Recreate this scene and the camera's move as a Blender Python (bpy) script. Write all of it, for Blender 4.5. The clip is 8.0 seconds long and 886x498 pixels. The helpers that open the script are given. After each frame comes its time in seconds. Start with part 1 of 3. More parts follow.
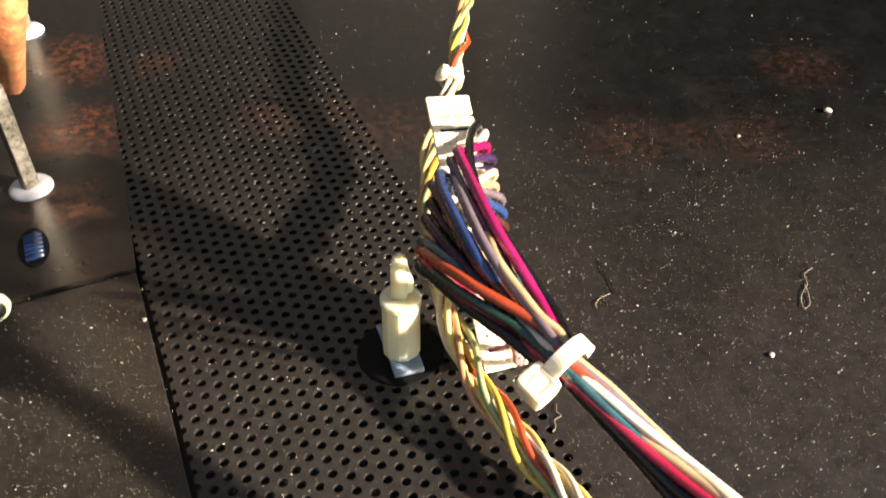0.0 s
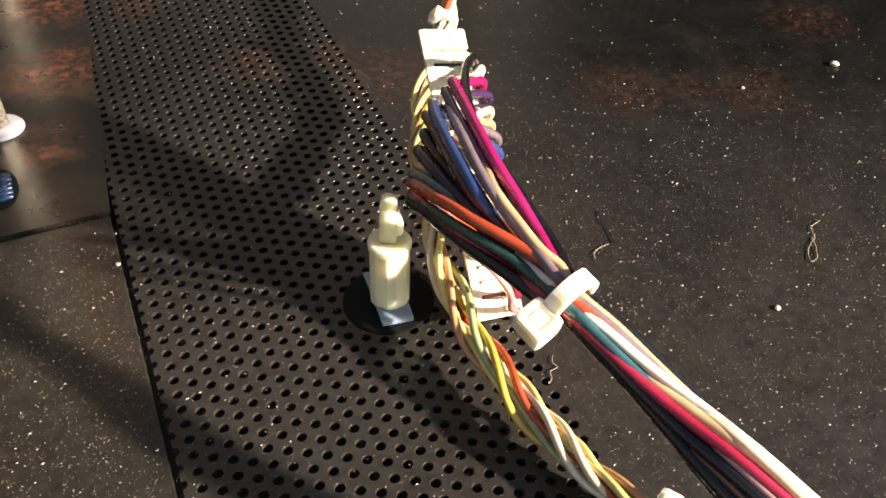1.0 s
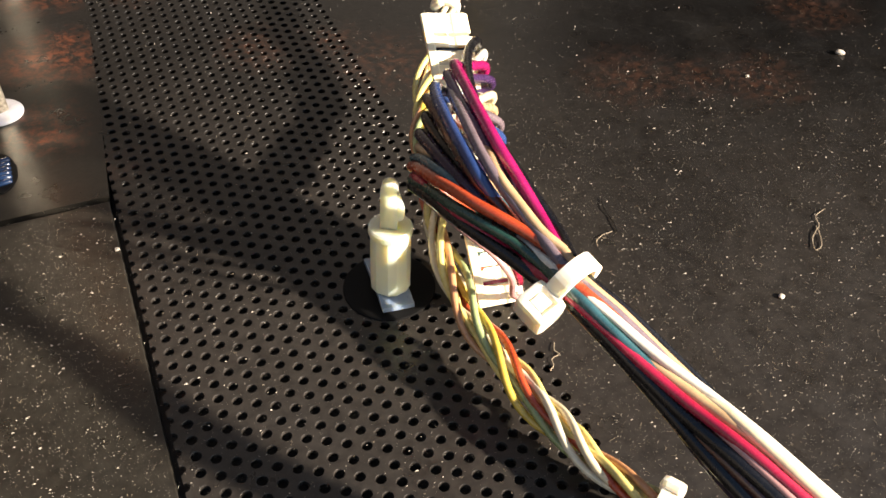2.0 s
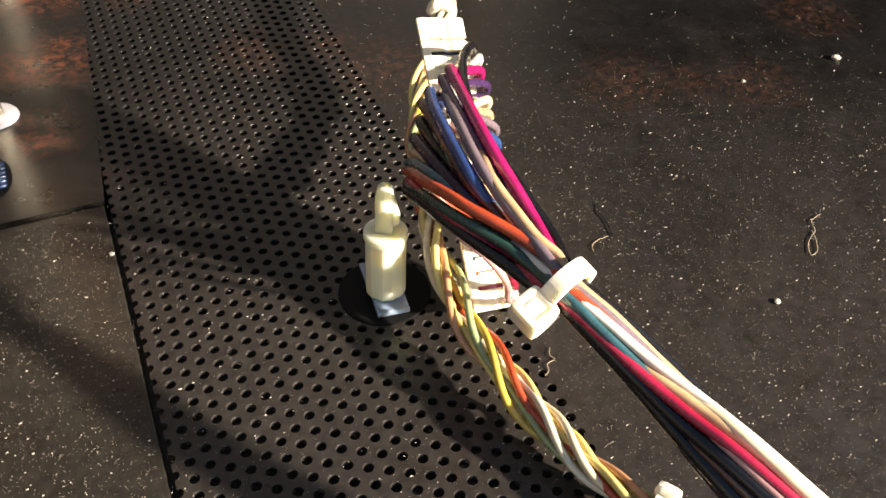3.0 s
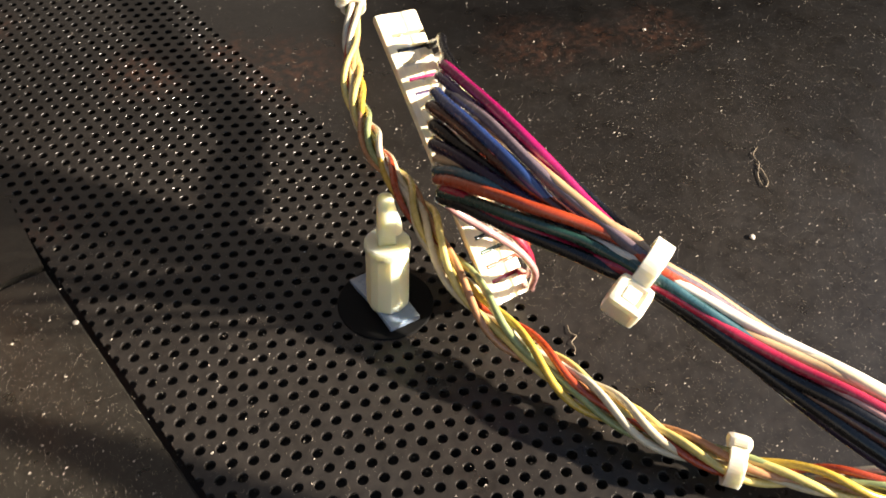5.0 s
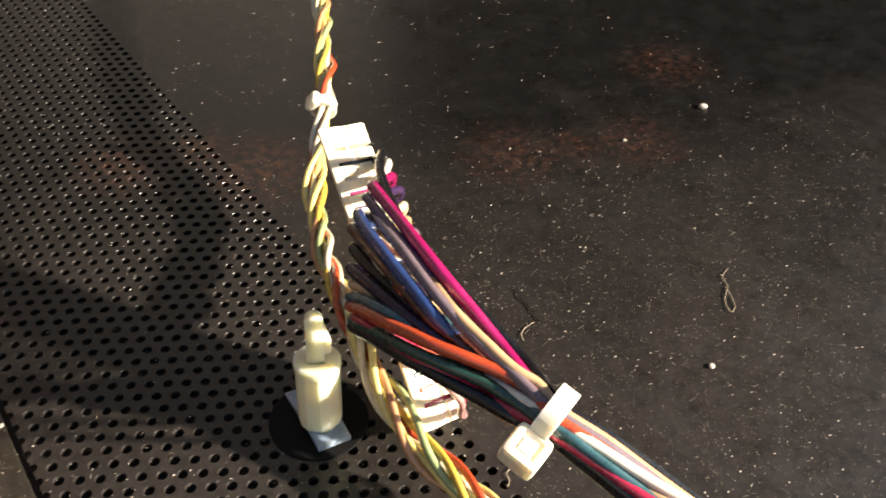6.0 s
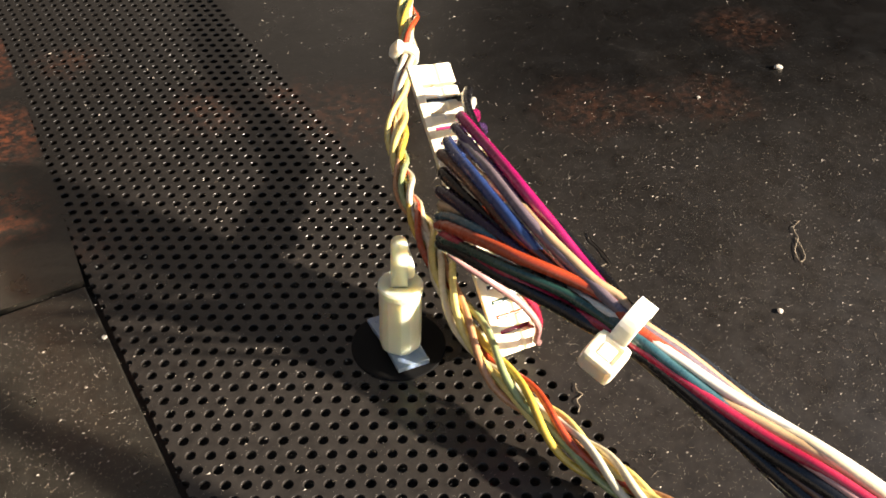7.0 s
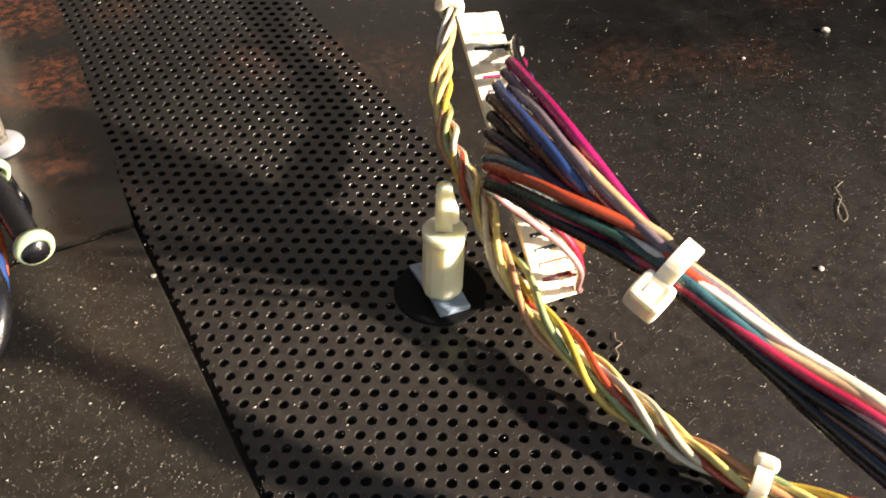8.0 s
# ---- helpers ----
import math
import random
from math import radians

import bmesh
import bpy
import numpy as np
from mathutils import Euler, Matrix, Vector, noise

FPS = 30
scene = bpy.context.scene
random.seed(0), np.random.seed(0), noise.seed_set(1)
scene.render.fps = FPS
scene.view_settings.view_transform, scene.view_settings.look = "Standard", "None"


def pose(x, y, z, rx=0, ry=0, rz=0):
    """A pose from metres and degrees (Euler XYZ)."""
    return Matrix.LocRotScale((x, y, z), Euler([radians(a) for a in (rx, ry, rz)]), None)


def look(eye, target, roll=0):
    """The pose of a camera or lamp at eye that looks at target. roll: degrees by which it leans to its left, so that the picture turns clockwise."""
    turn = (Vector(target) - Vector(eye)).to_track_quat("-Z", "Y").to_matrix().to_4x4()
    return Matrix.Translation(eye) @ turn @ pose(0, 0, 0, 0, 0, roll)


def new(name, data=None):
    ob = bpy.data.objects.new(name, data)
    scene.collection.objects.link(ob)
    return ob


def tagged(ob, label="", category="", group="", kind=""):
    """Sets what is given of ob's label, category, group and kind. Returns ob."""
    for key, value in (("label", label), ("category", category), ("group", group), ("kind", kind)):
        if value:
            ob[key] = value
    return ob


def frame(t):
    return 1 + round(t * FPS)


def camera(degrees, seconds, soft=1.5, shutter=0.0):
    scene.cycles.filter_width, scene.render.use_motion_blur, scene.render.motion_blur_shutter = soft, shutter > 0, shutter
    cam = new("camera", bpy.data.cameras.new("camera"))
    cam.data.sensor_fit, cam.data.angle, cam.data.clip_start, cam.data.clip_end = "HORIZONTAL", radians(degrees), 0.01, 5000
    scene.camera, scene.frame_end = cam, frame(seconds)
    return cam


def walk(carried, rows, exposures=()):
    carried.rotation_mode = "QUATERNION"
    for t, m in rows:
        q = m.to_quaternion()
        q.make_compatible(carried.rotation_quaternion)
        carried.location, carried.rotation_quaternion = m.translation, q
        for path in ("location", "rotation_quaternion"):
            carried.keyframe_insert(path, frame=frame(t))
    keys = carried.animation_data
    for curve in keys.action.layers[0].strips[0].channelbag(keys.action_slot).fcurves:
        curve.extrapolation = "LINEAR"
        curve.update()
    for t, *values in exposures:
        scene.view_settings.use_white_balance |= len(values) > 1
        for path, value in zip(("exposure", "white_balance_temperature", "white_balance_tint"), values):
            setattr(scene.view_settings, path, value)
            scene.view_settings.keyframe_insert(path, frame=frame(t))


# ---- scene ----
# ---- camera and path ----
MM = 0.001
cam = camera(51.4, 8.0, soft=1.6, shutter=0.5)
PATH = [
    (0, (-0.03632, -0.10709, 0.12590), (0.00598, -0.00399, 0.02548), -0.61),
    (0.5, (-0.03718, -0.10590, 0.11782), (0.00578, -0.00496, 0.01552), 0.61),
    (1, (-0.03631, -0.10478, 0.11538), (0.00718, -0.00452, 0.01264), 0.92),
    (1.5, (-0.03642, -0.10481, 0.11385), (0.00651, -0.00511, 0.01034), 1.04),
    (3, (-0.03573, -0.10476, 0.11342), (0.00775, -0.00468, 0.01049), 1.26),
    (3.5, (-0.03592, -0.10535, 0.11428), (0.00781, -0.00477, 0.01195), 1.27),
    (3.7, (-0.03919, -0.10505, 0.11185), (0.00460, -0.00415, 0.00986), 1.59),
    (4, (-0.04689, -0.10176, 0.11662), (0.00086, -0.00397, 0.01339), 1.86),
    (4.2, (-0.05120, -0.09935, 0.11494), (0.00119, -0.00700, 0.00898), 2.00),
    (5.3, (-0.05951, -0.08058, 0.11364), (0.01113, -0.00074, 0.00811), 2.26),
    (5.5, (-0.05626, -0.08411, 0.11599), (0.01435, 0.00126, 0.01485), 2.24),
    (5.7, (-0.04921, -0.08708, 0.11767), (0.02294, 0.00194, 0.02086), 2.89),
    (6, (-0.04164, -0.08646, 0.11636), (0.02629, 0.00511, 0.01889), 2.17),
    (6.2, (-0.04354, -0.08891, 0.11702), (0.02223, 0.00374, 0.01909), 1.55),
    (6.5, (-0.04730, -0.09077, 0.11516), (0.01526, 0.00252, 0.01574), 1.27),
    (7, (-0.05047, -0.09278, 0.11463), (0.00894, 0.00217, 0.01485), 1.07),
    (7.5, (-0.05257, -0.09457, 0.11429), (0.00417, 0.00081, 0.01338), 0.90),
    (8, (-0.05480, -0.09531, 0.11268), (-0.00079, -0.00059, 0.00967), 0.94),
]
walk(cam, [(t, look(eye, target, roll)) for t, eye, target, roll in PATH])

# ---- sky and sun ----
SUN_TO = Vector((2.0, -1.82, 1.0)).normalized()
world = bpy.data.worlds.new("sky")
scene.world = world
world.use_nodes = True
wn = world.node_tree.nodes
sky = wn.new("ShaderNodeTexSky")
sky.sky_type = "NISHITA"
sky.sun_disc = False
sky.sun_elevation = math.asin(SUN_TO.z)
sky.sun_rotation = math.atan2(SUN_TO.x, SUN_TO.y)
wn["Background"].inputs["Strength"].default_value = 0.045
world.node_tree.links.new(sky.outputs["Color"], wn["Background"].inputs["Color"])
sun_data = bpy.data.lights.new("sun", "SUN")
sun_data.energy = 5.0
sun_data.angle = radians(1.9)
sun_data.color = (1.0, 0.875, 0.735)
sun = new("sun", sun_data)
sun.matrix_world = look(SUN_TO, (0, 0, 0))
scene.view_settings.exposure = 2.04


# ---- materials ----
def material(name, colour, rough=0.5, metal=0.0, coat=0.0, sss=0.0, sss_scale=0.002, spec=0.5):
    m = bpy.data.materials.new(name)
    m.use_nodes = True
    b = m.node_tree.nodes["Principled BSDF"]
    b.inputs["Base Color"].default_value = (*colour, 1)
    b.inputs["Roughness"].default_value = rough
    b.inputs["Metallic"].default_value = metal
    b.inputs["Coat Weight"].default_value = coat
    b.inputs["Coat Roughness"].default_value = 0.11
    b.inputs["Specular IOR Level"].default_value = spec
    if sss:
        b.inputs["Subsurface Weight"].default_value = sss
        b.inputs["Subsurface Radius"].default_value = (1.0, 0.85, 0.6)
        b.inputs["Subsurface Scale"].default_value = sss_scale
    return m, m.node_tree, b


def noise_node(tree, scale, detail=4.0, rough=0.6, coords="Object"):
    tc = tree.nodes.new("ShaderNodeTexCoord")
    n = tree.nodes.new("ShaderNodeTexNoise")
    n.inputs["Scale"].default_value = scale
    n.inputs["Detail"].default_value = detail
    n.inputs["Roughness"].default_value = rough
    tree.links.new(tc.outputs[coords], n.inputs["Vector"])
    return n


def ramp(tree, source, stops):
    r = tree.nodes.new("ShaderNodeValToRGB")
    while len(r.color_ramp.elements) < len(stops):
        r.color_ramp.elements.new(0.5)
    for e, (at, c) in zip(r.color_ramp.elements, stops):
        e.position = at
        e.color = (*c, 1) if len(c) == 3 else c
    tree.links.new(source, r.inputs["Fac"])
    return r.outputs["Color"]


def mix(tree, fac, a, b, mode="MIX"):
    n = tree.nodes.new("ShaderNodeMix")
    n.data_type = "RGBA"
    n.blend_type = mode
    for value, socket in ((fac, n.inputs[0]), (a, n.inputs[6]), (b, n.inputs[7])):
        if isinstance(value, (int, float)):
            socket.default_value = value
        elif isinstance(value, tuple):
            socket.default_value = (*value, 1)
        else:
            tree.links.new(value, socket)
    return n.outputs[2]


def bump(tree, height, strength, distance, bsdf):
    n = tree.nodes.new("ShaderNodeBump")
    n.inputs["Strength"].default_value = strength
    n.inputs["Distance"].default_value = distance
    tree.links.new(height, n.inputs["Height"])
    tree.links.new(n.outputs["Normal"], bsdf.inputs["Normal"])


def blotches(tree, spots, soft=1.0):
    """A mask of round stains: places and radii in millimetres on the floor, broken up by noise."""
    tc = tree.nodes.new("ShaderNodeTexCoord")
    wobble = noise_node(tree, 260, 6, 0.7)
    shift = tree.nodes.new("ShaderNodeVectorMath")
    shift.operation = "MULTIPLY_ADD"
    shift.inputs[1].default_value = (0.016, 0.016, 0)
    tree.links.new(wobble.outputs["Color"], shift.inputs[0])
    tree.links.new(tc.outputs["Object"], shift.inputs[2])
    total = None
    for x, y, r in spots:
        d = tree.nodes.new("ShaderNodeVectorMath")
        d.operation = "DISTANCE"
        d.inputs[1].default_value = (x * MM + 0.008, y * MM + 0.008, 0)
        tree.links.new(shift.outputs[0], d.inputs[0])
        f = tree.nodes.new("ShaderNodeMapRange")
        f.inputs["From Min"].default_value = r * MM
        f.inputs["From Max"].default_value = r * MM * 0.15
        tree.links.new(d.outputs["Value"], f.inputs["Value"])
        if total is None:
            total = f.outputs[0]
        else:
            m = tree.nodes.new("ShaderNodeMath")
            m.operation = "MAXIMUM"
            tree.links.new(total, m.inputs[0])
            tree.links.new(f.outputs[0], m.inputs[1])
            total = m.outputs[0]
    return total


def painted_metal(name, spots, dark_from, dark_to, rust_colour, dusty=(0.0232, 0.0198, 0.0168), strength=0.4, across=0.0):
    """Black satin paint, a brown film colour that darkens along y and across, rust stains and a fine orange-peel
    relief.
    """
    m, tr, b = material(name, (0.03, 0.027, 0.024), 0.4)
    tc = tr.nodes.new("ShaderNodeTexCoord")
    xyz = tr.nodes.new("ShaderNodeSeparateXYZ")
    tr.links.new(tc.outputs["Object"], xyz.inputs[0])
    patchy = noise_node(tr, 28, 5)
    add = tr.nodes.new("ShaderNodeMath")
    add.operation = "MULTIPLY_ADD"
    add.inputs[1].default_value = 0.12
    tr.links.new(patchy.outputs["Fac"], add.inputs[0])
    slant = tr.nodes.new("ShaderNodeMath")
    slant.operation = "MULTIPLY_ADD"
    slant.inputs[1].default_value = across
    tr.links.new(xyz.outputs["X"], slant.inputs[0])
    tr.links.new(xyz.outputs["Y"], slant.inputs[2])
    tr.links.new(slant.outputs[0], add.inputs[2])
    # film colour goes from brown to near black along y and across
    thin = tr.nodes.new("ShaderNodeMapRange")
    thin.inputs["From Min"].default_value = dark_from * MM + 0.06
    thin.inputs["From Max"].default_value = dark_to * MM + 0.06
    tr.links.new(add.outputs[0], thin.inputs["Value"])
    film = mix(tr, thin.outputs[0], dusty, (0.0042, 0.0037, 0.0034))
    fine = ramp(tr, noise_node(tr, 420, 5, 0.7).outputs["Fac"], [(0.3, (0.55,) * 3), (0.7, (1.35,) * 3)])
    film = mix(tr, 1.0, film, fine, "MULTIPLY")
    grit = ramp(tr, noise_node(tr, 2600, 3, 0.7).outputs["Fac"], [(0.60, (0, 0, 0)), (0.72, (1, 1, 1))])
    half = tr.nodes.new("ShaderNodeMath")
    half.operation = "MULTIPLY"
    half.inputs[1].default_value = 0.7
    tr.links.new(grit, half.inputs[0])
    col = mix(tr, half.outputs[0], film, (0.055, 0.046, 0.036))
    stain = blotches(tr, spots)
    fleck = ramp(tr, noise_node(tr, 480, 6, 0.75).outputs["Fac"], [(0.45, (0, 0, 0)), (0.62, (1, 1, 1))])
    both = mix(tr, 1.0, mix(tr, 1.0, stain, fleck, "MULTIPLY"), (strength,) * 3, "MULTIPLY")
    col = mix(tr, both, col, rust_colour)
    tr.links.new(col, b.inputs["Base Color"])
    rough = ramp(tr, noise_node(tr, 120, 5).outputs["Fac"], [(0.3, (0.24,) * 3), (0.75, (0.44,) * 3)])
    tr.links.new(rough, b.inputs["Roughness"])
    bump(tr, noise_node(tr, 900, 4, 0.6).outputs["Fac"], 0.35, 0.00012, b)
    return m


def plastic(name, colour, rough=0.35, sss=0.0, scale=0.002, dirt=0.25, coat=0.0):
    m, tr, b = material(name, colour, rough, 0, coat, sss, scale)
    c = Vector(colour)
    col = ramp(tr, noise_node(tr, 320, 5).outputs["Fac"], [(0.3, tuple(c * (1 - dirt))), (0.7, tuple(c))])
    tr.links.new(col, b.inputs["Base Color"])
    r = ramp(tr, noise_node(tr, 800, 3).outputs["Fac"], [(0.3, (rough * 0.8,) * 3), (0.8, (min(1, rough * 1.35),) * 3)])
    tr.links.new(r, b.inputs["Roughness"])
    bump(tr, noise_node(tr, 1500, 3).outputs["Fac"], 0.2, 0.00008, b)
    return m


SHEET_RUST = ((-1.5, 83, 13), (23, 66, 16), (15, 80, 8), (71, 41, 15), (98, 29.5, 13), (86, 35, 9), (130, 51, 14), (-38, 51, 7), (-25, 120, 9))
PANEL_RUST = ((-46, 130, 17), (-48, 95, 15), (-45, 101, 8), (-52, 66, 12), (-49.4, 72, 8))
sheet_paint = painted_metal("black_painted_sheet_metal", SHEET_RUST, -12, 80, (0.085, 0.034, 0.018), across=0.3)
left_paint = painted_metal("black_painted_rusty_panel", PANEL_RUST, 20, 110, (0.16, 0.045, 0.018), (0.019, 0.0165, 0.0125), 0.75)
cavity_black = plastic("matt_black_backing", (0.008, 0.009, 0.011), 0.4)
disc_black, _, _ = material("black_rubber_pad", (0.006, 0.0058, 0.0056), 0.6, spec=0.12)
# for the unseen walls added to keep sky reflections off the floor
blocker_dark = plastic("unseen_wall_dark", (0.035, 0.028, 0.022), 0.6)
nylon = plastic("natural_nylon", (0.88, 0.82, 0.55), 0.38, 1.0, 0.0035, 0.05)
# translucent film over black; the foot's bluish shade is in this colour too
nylon_foot = plastic("shade_tinted_nylon_film", (0.27, 0.34, 0.43), 0.3, 0.9, 0.004, 0.1)
nylon_tie = plastic("cable_tie_nylon", (0.90, 0.81, 0.64), 0.34, 0.7, 0.002, 0.12)
housing_white = plastic("connector_nylon", (0.85, 0.76, 0.55), 0.40, 0.5, 0.001, 0.15)
tin, tin_tree, tin_bsdf = material("tinned_contact", (0.62, 0.6, 0.56), 0.3, 1.0)
rod_metal, rod_tree, rod_bsdf = material("worn_zinc_rod", (0.55, 0.5, 0.4), 0.38, 0.85)
rod_col = ramp(rod_tree, noise_node(rod_tree, 500, 6, 0.7).outputs["Fac"], [(0.36, (0.09, 0.075, 0.055)), (0.56, (0.34, 0.31, 0.25)), (0.8, (0.6, 0.57, 0.48))])
rod_tree.links.new(rod_col, rod_bsdf.inputs["Base Color"])
bump(rod_tree, noise_node(rod_tree, 500, 6, 0.7).outputs["Fac"], 0.5, 0.0002, rod_bsdf)
rust, rust_tree, rust_bsdf = material("flaking_rust", (0.3, 0.1, 0.03), 0.85)
rust_col = ramp(rust_tree, noise_node(rust_tree, 260, 8, 0.7).outputs["Fac"], [(0.3, (0.10, 0.045, 0.02)), (0.5, (0.36, 0.12, 0.035)), (0.7, (0.42, 0.27, 0.11))])
rust_tree.links.new(rust_col, rust_bsdf.inputs["Base Color"])
bump(rust_tree, noise_node(rust_tree, 500, 8, 0.7).outputs["Fac"], 0.8, 0.0006, rust_bsdf)
washer_white = plastic("grubby_white_washer", (0.62, 0.60, 0.62), 0.5, 0.3, 0.001, 0.3)
blue_plastic = plastic("dark_blue_plastic", (0.012, 0.035, 0.10), 0.22)
dust_light, _, _ = material("pale_dust", (0.45, 0.40, 0.33), 0.8)
fibre_mat, _, _ = material("lint_fibre", (0.32, 0.26, 0.18), 0.8)
pale_green = plastic("pale_green_sleeve", (0.40, 0.48, 0.29), 0.4, 0.4, 0.002)

WIRE_COLOURS = {
    "black": (0.007, 0.0065, 0.0075), "violet": (0.05, 0.022, 0.075), "magenta": (0.33, 0.009, 0.095),
    "tan": (0.55, 0.36, 0.19), "lavender": (0.17, 0.125, 0.14), "blue": (0.024, 0.05, 0.16),
    "brown": (0.075, 0.02, 0.012), "indigo": (0.018, 0.008, 0.03), "teal": (0.035, 0.10, 0.115),
    "orange": (0.60, 0.10, 0.02), "red": (0.38, 0.012, 0.045), "green": (0.02, 0.06, 0.04),
    "maroon": (0.09, 0.014, 0.028), "white": (0.78, 0.72, 0.60), "pink": (0.50, 0.26, 0.24),
    "grey": (0.24, 0.26, 0.26), "yellow": (0.66, 0.44, 0.06), "cream": (0.74, 0.62, 0.40),
    "ivory": (0.74, 0.66, 0.48), "leaf": (0.34, 0.40, 0.17), "buff": (0.56, 0.27, 0.12), "pale_yellow": (0.80, 0.64, 0.20), "rust_red": (0.45, 0.062, 0.018),
}
wire_mats = {k: plastic(k + "_wire_insulation", c, 0.27, dirt=0.3, coat=0.8 if max(c) > 0.04 else 0.2) for k, c in WIRE_COLOURS.items()}


# ---- mesh helpers ----
def link_mesh(name, bm, mat, smooth=True):
    me = bpy.data.meshes.new(name)
    bm.normal_update()
    bm.to_mesh(me)
    bm.free()
    me.materials.append(mat)
    for p in me.polygons:
        p.use_smooth = smooth
    return me


def part(name, bm, mat, parent=None, label="", smooth=False):
    ob = new(name, link_mesh(name, bm, mat, smooth))
    ob.parent = parent
    if label:
        tagged(ob, label)
    return ob


def root(name, label, category, at=(0, 0, 0), group="", kind=""):
    ob = new(name)
    ob.empty_display_size = 0.005
    ob.location = at
    return tagged(ob, label, category, group, kind)


def box(bm, lo, hi, bevel=0.0, m=Matrix.Identity(4)):
    made = bmesh.ops.create_cube(bm, size=1.0)["verts"]
    for v in made:
        v.co = Vector([(lo[i] + hi[i]) / 2 + v.co[i] * (hi[i] - lo[i]) for i in range(3)])
    if bevel:
        edges = list({e for v in made for e in v.link_edges})
        out = bmesh.ops.bevel(bm, geom=edges, offset=bevel, segments=2, affect="EDGES", profile=0.6)
        made = [v for v in bm.verts if v in set(out["verts"]) or v in set(x for x in made if x.is_valid)]
    bmesh.ops.transform(bm, matrix=m, verts=made)
    return bm


def lathe(bm, profile, sides=24, m=Matrix.Identity(4), cap=True):
    """A turned solid from (radius, z) pairs."""
    rings = []
    for r, z in profile:
        rings.append([bm.verts.new(m @ Vector((r * math.cos(2 * math.pi * i / sides), r * math.sin(2 * math.pi * i / sides), z))) for i in range(sides)])
    for a, b in zip(rings, rings[1:]):
        for i in range(sides):
            bm.faces.new((a[i], a[(i + 1) % sides], b[(i + 1) % sides], b[i]))
    if cap:
        bm.faces.new(rings[0][::-1])
        bm.faces.new(rings[-1])
    return bm


def prism(bm, outline, z0, z1, m=Matrix.Identity(4)):
    lo = [bm.verts.new(m @ Vector((x, y, z0))) for x, y in outline]
    hi = [bm.verts.new(m @ Vector((x, y, z1))) for x, y in outline]
    n = len(outline)
    bm.faces.new(lo[::-1])
    bm.faces.new(hi)
    for i in range(n):
        bm.faces.new((lo[i], lo[(i + 1) % n], hi[(i + 1) % n], hi[i]))
    return bm


def spline(points, step=0.0009):
    """A smooth curve through points (centripetal Catmull-Rom), sampled about every step."""
    p = [Vector(q) for q in points]
    p = [p[0] * 2 - p[1]] + p + [p[-1] * 2 - p[-2]]
    out = []
    for i in range(1, len(p) - 2):
        p0, p1, p2, p3 = p[i - 1 : i + 3]
        t0 = 0.0
        t1 = t0 + max(1e-6, (p1 - p0).length) ** 0.5
        t2 = t1 + max(1e-6, (p2 - p1).length) ** 0.5
        t3 = t2 + max(1e-6, (p3 - p2).length) ** 0.5
        n = max(2, int((p2 - p1).length / step))
        for k in range(n):
            t = t1 + (t2 - t1) * k / n
            a1 = p0 * ((t1 - t) / (t1 - t0)) + p1 * ((t - t0) / (t1 - t0))
            a2 = p1 * ((t2 - t) / (t2 - t1)) + p2 * ((t - t1) / (t2 - t1))
            a3 = p2 * ((t3 - t) / (t3 - t2)) + p3 * ((t - t2) / (t3 - t2))
            b1 = a1 * ((t2 - t) / (t2 - t0)) + a2 * ((t - t0) / (t2 - t0))
            b2 = a2 * ((t3 - t) / (t3 - t1)) + a3 * ((t - t1) / (t3 - t1))
            out.append(b1 * ((t2 - t) / (t2 - t1)) + b2 * ((t - t1) / (t2 - t1)))
    out.append(p[-2].copy())
    return out


def tube(bm, line, radius, sides=10):
    """A round tube along a line of points."""
    n = len(line)
    tang = [(line[min(i + 1, n - 1)] - line[max(i - 1, 0)]).normalized() for i in range(n)]
    side = tang[0].orthogonal().normalized()
    rings = []
    for i in range(n):
        side = (side - tang[i] * side.dot(tang[i])).normalized()
        up = tang[i].cross(side)
        rings.append([bm.verts.new(line[i] + (side * math.cos(a) + up * math.sin(a)) * radius) for a in (2 * math.pi * k / sides for k in range(sides))])
    for a, b in zip(rings, rings[1:]):
        for k in range(sides):
            bm.faces.new((a[k], a[(k + 1) % sides], b[(k + 1) % sides], b[k]))
    bm.faces.new(rings[0][::-1])
    bm.faces.new(rings[-1])
    return bm


def mm(*v):
    return Vector(v) * MM


# ---- the sheet metal floor ----
PITCH, HOLE = 3.0, 0.81          # millimetres: hole spacing and radius
COLS, X_FIRST = 23, -41.3        # columns of holes, the first one cut in half by the edge
ROW_LO, ROW_HI = -40, 66
Y_SHIFT = 0.35
COL_STEP = PITCH * math.sqrt(3) / 2
HEX = PITCH / math.sqrt(3)
SIDES = 12


